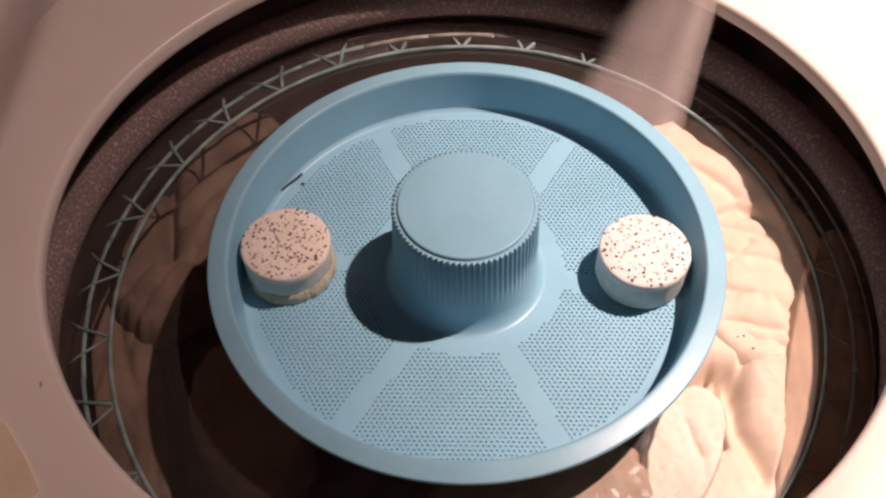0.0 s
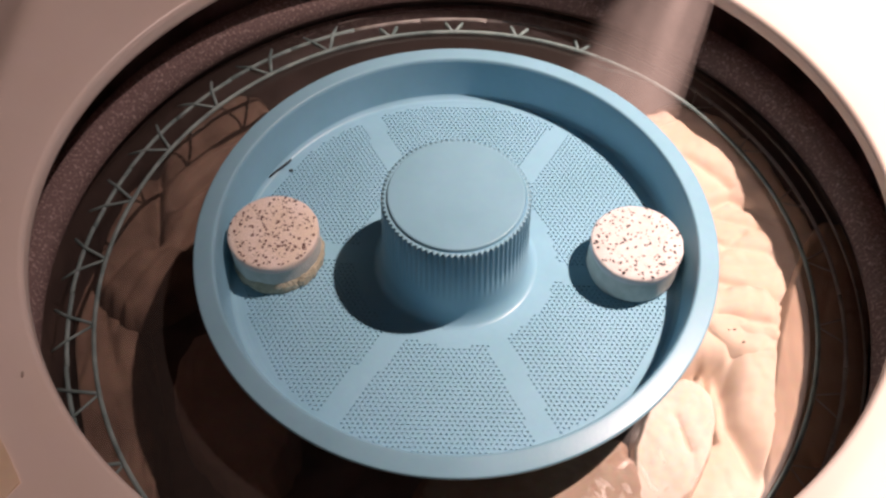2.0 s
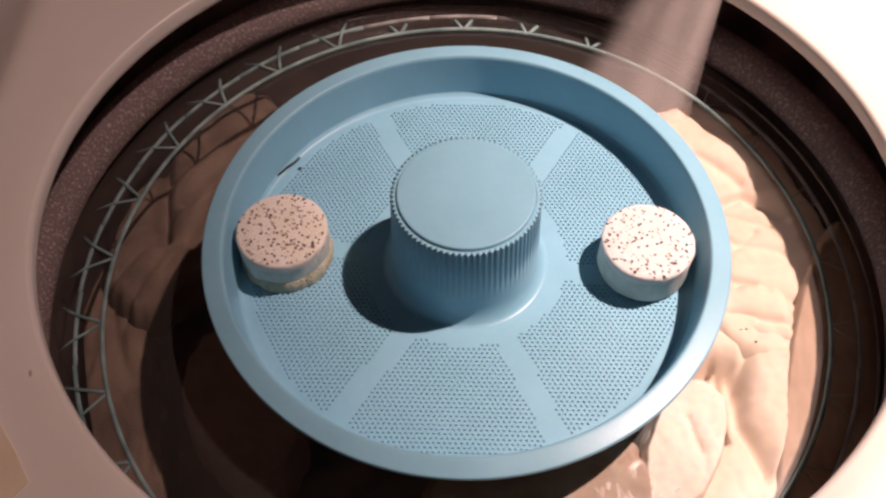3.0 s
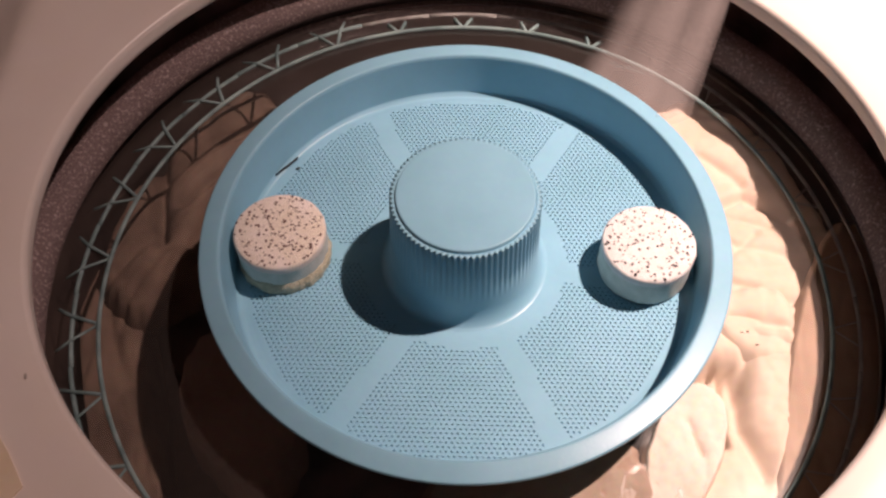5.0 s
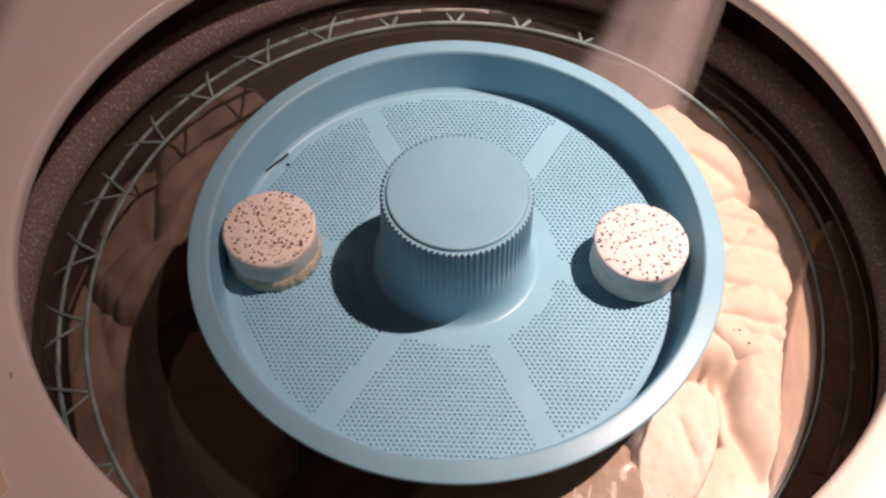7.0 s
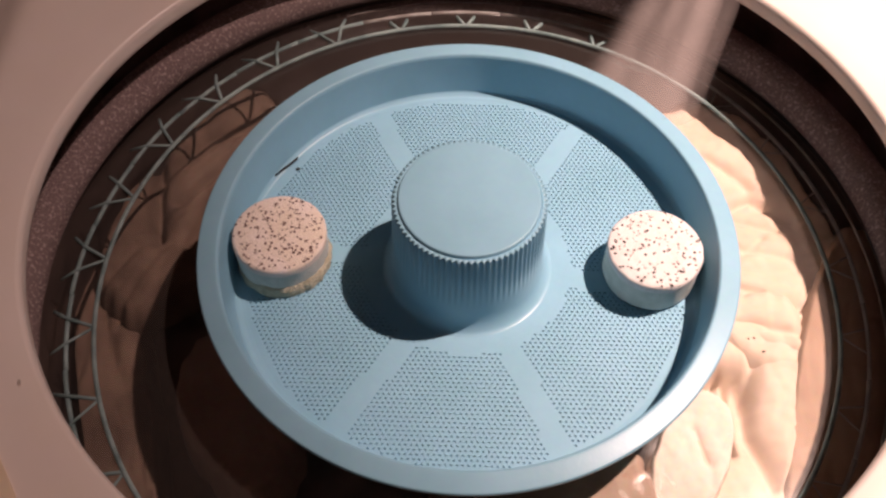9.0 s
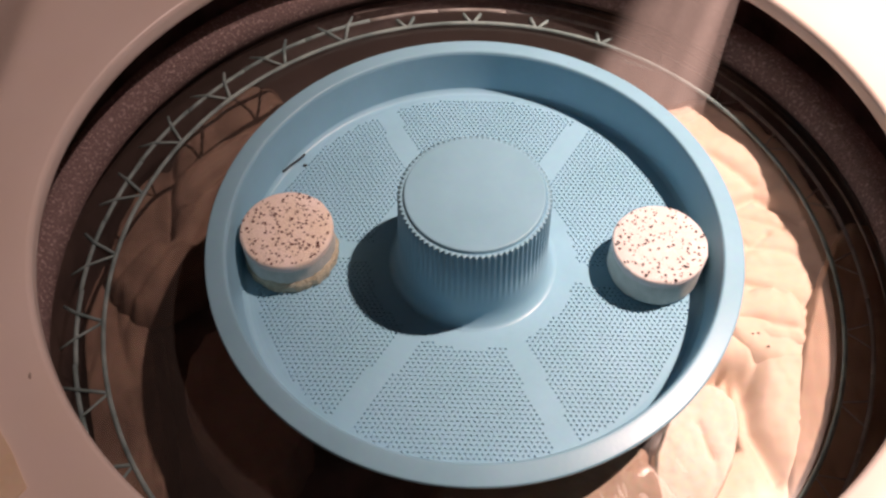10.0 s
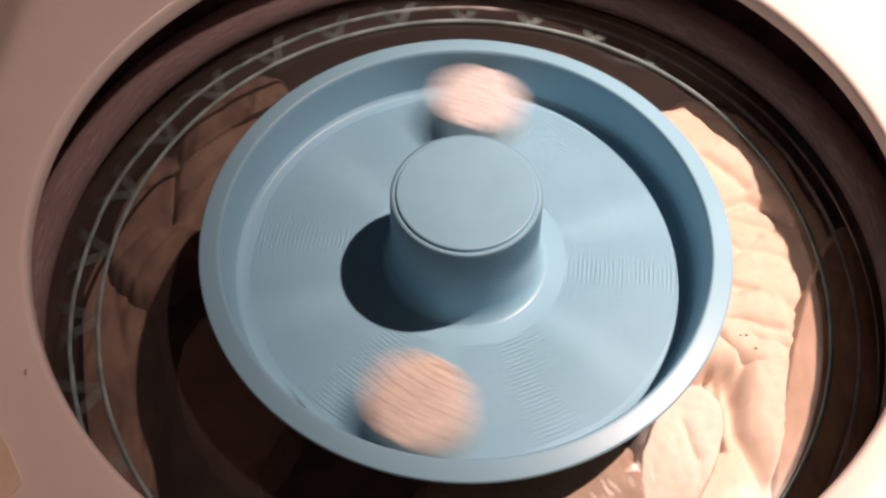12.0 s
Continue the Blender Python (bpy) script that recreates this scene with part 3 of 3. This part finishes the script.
RIGHT_LAUNDRY = [
    garment("cream_towel", "cream cotton towel in soft folds at the water surface", CREAM, 0.167, 0.050, 0.057, 0.108, 22, -0.057, 0.0050, 15, 0.035, 4, 2.6, 130, 0.1, [(line, depth * 0.85, wide * 1.2) for line, depth, wide in TOWEL], 0.014),
    garment("cream_shirt", "cream cotton shirt with long creases at the water surface", CREAM, 0.137, -0.086, 0.0365, 0.098, -21, -0.0535, 0.0035, 92, 0.045, 7, 2.6, 120, 0.06, SHIRT, 0.006),
    garment("pillowcase", "pale cotton pillowcase with a rounded fold at the water surface", CREAM, 0.116, -0.100, 0.019, 0.042, -24, -0.0465, 0.003, 70, 0.07, 9, 2.2, 80, 0.08, [(((0.118, -0.087), (0.123, -0.104)), 0.003, 0.002)], 0.010),
    garment("tan_cloth", "tan cotton cloth under the stirred water", TAN, 0.040, -0.130, 0.062, 0.044, 12, -0.0460, 0.0018, 30, 0.04, 12, 2.2, 80, 0.12, (), 0.012),
    garment("brown_cloth", "brown cotton cloth along the basket wall under water", TAN, 0.203, -0.055, 0.026, 0.118, -17, -0.0535, 0.003, 85, 0.05, 16, 2.6, 90, 0.08, (), 0.012),
    garment("orange_cloth", "pale orange and rust cotton cloth behind the pan rim", RUST, 0.054, 0.168, 0.031, 0.021, -22, -0.0555, 0.005, 10, 0.02, 8, 2.2, 60),
]
LEFT_LAUNDRY = [
    garment("checked_shirt", "beige cotton shirt with creased folds under the water", DIMBEIGE, -0.180, 0.094, 0.046, 0.100, -17, -0.090, 0.005, 62, 0.03, 2, 2.4, 160, 0.1, [(line, depth * 1.7, wide) for line, depth, wide in CHECK], 0.018),
    garment("beige_cloth", "beige cotton cloth along the basket wall under water", DIMBEIGE, -0.206, -0.045, 0.022, 0.105, 19, -0.104, 0.006, 100, 0.04, 6, 2.6, 90, 0.08),
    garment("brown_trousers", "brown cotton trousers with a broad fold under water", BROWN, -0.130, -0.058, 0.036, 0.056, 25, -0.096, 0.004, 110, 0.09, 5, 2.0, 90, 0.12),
]


# ---- lint caught on the towel ----
def towel_lint(cloth, x, y, seed):
    """A flat dark crumb that lies on the cloth at (x, y)."""
    rng = random.Random(seed)
    z = min((v.co for v in cloth.data.vertices), key=lambda c: (c.x - x) ** 2 + (c.y - y) ** 2 - c.z * 1e-4).z
    n = 7
    verts = [(x + 0.0012 * k * math.cos(TAU * i / n) * rng.uniform(0.5, 1.2), y + 0.0008 * k * math.sin(TAU * i / n) * rng.uniform(0.5, 1.2), z + h) for h, k in ((-0.0006, 1.0), (0.0005, 0.7)) for i in range(n)]
    faces = [tuple(range(n, 2 * n))] + [(i, (i + 1) % n, n + (i + 1) % n, n + i) for i in range(n)]
    return tagged(part("lint_speck", mesh_of("lint_speck", verts, faces, LINT)), "small dark lint speck on the cream towel", "lint")


RIGHT_LAUNDRY += [towel_lint(RIGHT_LAUNDRY[0], x, y, 90 + i) for i, (x, y) in enumerate(((0.1580, -0.0140), (0.1567, -0.0268), (0.1600, -0.0262), (0.1635, -0.0352)))]


# ---- wash water ----
def wash_water():
    n, k = 96, 40
    verts, faces = [(0, 0, 0)], []
    for j in range(1, k + 1):
        for i in range(n):
            a, r = TAU * i / n, 0.2385 * j / k
            x, y = r * math.cos(a), r * math.sin(a)
            near = math.exp(-((x - 0.088) ** 2 + (y + 0.118) ** 2) / 0.0012) + 0.7 * math.exp(-((x - 0.115) ** 2 + (y - 0.15) ** 2) / 0.002)
            z = 0.0006 * noise.noise((x * 18, y * 18, 0)) + 0.0035 * near * noise.noise((x * 75, y * 75, 4))
            verts.append((x, y, z))
    for i in range(n):
        faces.append((0, 1 + i, 1 + (i + 1) % n))
    for j in range(k - 1):
        for i in range(n):
            a, b = 1 + j * n, 1 + (j + 1) * n
            faces.append((a + i, b + i, b + (i + 1) % n, a + (i + 1) % n))
    ob = part("water", mesh_of("water", verts, faces, WATER), None, "", pose(0, 0, -0.0468))
    ob.visible_shadow = False
    return tagged(ob, "clear brownish wash water with small ripples", "water", kind="structure")


wash_water()


# ---- the inlet stream: thin strands that fall and shiver ----
def stream_strand(name, top, low, width, seed):
    """One thin bowed sheet of falling water from top to low, its origin at the foot."""
    top, low = Vector(top), Vector(low)
    n, k = 14, 11
    verts, faces, thick = [], [], []
    for i in range(n + 1):
        s = i / n
        p = low.lerp(top, s) - low
        p.y -= 0.004 * s * s
        w = width * (1.0 - 0.45 * s) * (1 + 0.2 * noise.noise((s * 4, seed, 0)))
        for j in range(k):
            u = 2 * j / (k - 1) - 1
            verts.append((p.x + u * w, p.y + 0.35 * w * (u * u - 1) + 0.3 * u * w, p.z))
            thick.append(math.cos(u * math.pi / 2) ** 1.6)
    for i in range(n):
        for j in range(k - 1):
            faces.append((i * k + j, i * k + j + 1, (i + 1) * k + j + 1, (i + 1) * k + j))
    ob = part(name, mesh_of(name, verts, faces, STREAM))
    # the sheet thins out towards its sides
    ob.data.attributes.new("thickness", "FLOAT", "POINT").data.foreach_set("value", thick)
    ob.visible_shadow = False
    return tagged(ob, "hazy strand of water falling from the inlet", "water stream", "inlet stream"), low


STRANDS = []
_rng = random.Random(21)
for i in range(11):
    s = i / 10
    lowx, lowy = 0.077 + 0.058 * s, 0.150 - 0.024 * s
    topx, topy = 0.121 + 0.036 * s, 0.187 - 0.006 * s
    STRANDS.append(stream_strand("water_strand", (topx, topy, 0.05), (lowx, lowy + _rng.uniform(-0.004, 0.004) + 0.006, -0.058), _rng.uniform(0.0185, 0.0215), i))


# ---- splashing water beside the pan, and drops in it ----
FROTH = veil("stirred_water", (0.95, 0.88, 0.83), 0.16)


def splash(seed):
    """A small ragged lick of stirred water, longer than it is wide."""
    rng = random.Random(seed)
    bm = bmesh.new()
    bmesh.ops.create_icosphere(bm, subdivisions=3, radius=1.0)
    a, b, c = rng.uniform(0.0006, 0.0018), rng.uniform(0.002, 0.0075), rng.uniform(0.0005, 0.0010)
    for v in bm.verts:
        k = 1 + 0.5 * noise.noise(v.co * 1.7 + Vector((seed, 0, 0)))
        v.co = Vector((v.co.x * a * k + 0.0004 * math.sin(v.co.y * 2 + seed), v.co.y * b * k, v.co.z * c * k))
    me = bpy.data.meshes.new("splash")
    bm.to_mesh(me)
    bm.free()
    me.materials.append(FROTH)
    me.polygons.foreach_set("use_smooth", [True] * len(me.polygons))
    ob = part("splash", me)
    ob.visible_shadow = False
    return tagged(ob, "small lick of stirred clear water", "splash", "splashes on the water")


SPLASHES = [splash(40 + i) for i in range(22)]


def water_drop(seed):
    rng = random.Random(seed)
    r = rng.uniform(0.0007, 0.0012)
    v, f = lathe([(r, 0.0), (r * 0.95, r * 0.25), (r * 0.7, r * 0.5), (r * 0.3, r * 0.62), (0.00002, r * 0.65)], 14)
    ob = part("water_drop", mesh_of("water_drop", v, f, DROP))
    ob.visible_shadow = False
    return tagged(ob, "tiny clear water drop on blue plastic", "water drop", "drops in the pan")


DROPS = [(water_drop(60 + i), at, PAN_FLOOR + 0.0001) for i, at in enumerate(((0.0545, 0.0700), (-0.013, -0.0885), (0.0625, 0.0820), (0.0520, 0.0610)))]
DROPS += [(water_drop(70 + i), polar(0.1350 + 0.0018 * (-1) ** i, deg)[:2], 0.0013) for i, deg in enumerate((37, 41, 47, 52, 59, 66))]


def motions():
    # the pan swings one way, then back the other
    swing = [(0, 0), (11.25, 0), (11.3, -1), (11.4, -8), (11.5, -15.5), (11.6, -19.5), (11.65, -18.5), (11.7, -13), (11.8, 21), (11.9, 47), (12.0, 84)]
    walk(pan, [(t, pose(0, 0, PAN_FLOOR, 0, 0, a)) for t, a in swing])
    slide_a = {11.4: 2.5, 11.5: 1.5, 11.6: 1.0, 11.9: -2.5, 12.0: -5.5}
    slide_b = {11.4: -2.0, 11.5: -1.0, 11.6: -0.5, 11.9: 2, 12.0: 4.5}
    for ob, (x, y), z, slide in ((TAB_A, TAB_A_AT, TAB_Z, slide_a), (TAB_B, TAB_B_AT, TAB_Z, slide_b), (STRAND, STRAND_AT, PAN_FLOOR, {}), (SPECK, SPECK_AT, PAN_FLOOR, {}), *((ob, at, z, {}) for ob, at, z in DROPS)):
        rows = []
        for t, a in swing:
            a += slide.get(t, 0)
            c, s = math.cos(radians(a)), math.sin(radians(a))
            rows.append((t, pose(x * c - y * s, x * s + y * c, z, 0, 0, a)))
        walk(ob, rows)
    # the basket creeps against it
    walk(basket, [(t, pose(0, 0, -0.42, 0, 0, a)) for t, a in ((0, 0), (11.5, 0), (11.7, -1), (11.8, -3.9), (11.9, -6.7), (12.0, -12.2))])
    # the soaked laundry drags after it
    for heap, share in ((LEFT_LAUNDRY, 1.0), (RIGHT_LAUNDRY, 0.4)):
        for ob in heap:
            walk(ob, [(t, pose(0, 0, 0, 0, 0, a * share)) for t, a in ((0, 0), (11.5, 0), (11.7, -1.8), (12.0, -2.8))])
    # the stream shivers until the inlet shuts and the last of it drops
    rng = random.Random(77)
    for ob, low in STRANDS:
        rows = []
        for i in range(0, 115):
            rows.append((i / 10, pose(low.x + rng.uniform(-0.0025, 0.0025), low.y + rng.uniform(-0.002, 0.002), low.z, rng.uniform(-1, 1), rng.uniform(-1, 1), rng.uniform(-6, 6))))
        rows += [(11.48, pose(low.x, low.y, low.z - 0.30)), (12.0, pose(low.x, low.y, low.z - 0.31))]
        walk(ob, rows)
    for ob in SPLASHES:
        x, y = rng.uniform(0.058, 0.108), rng.uniform(-0.140, -0.104)
        if math.hypot(x, y) < 0.147:
            x, y = x * 0.150 / math.hypot(x, y), y * 0.150 / math.hypot(x, y)
        rows, ph = [], rng.random() * TAU
        for i in range(0, 61):
            t = i / 5
            rows.append((t, pose(x + 0.004 * math.sin(t * 3.1 + ph), y + 0.005 * math.sin(t * 2.3 + ph * 2), -0.0455 + 0.0010 * math.sin(t * 7 + ph), 0, 0, 15 + 25 * math.sin(t * 1.3 + ph))))
        walk(ob, rows)


motions()
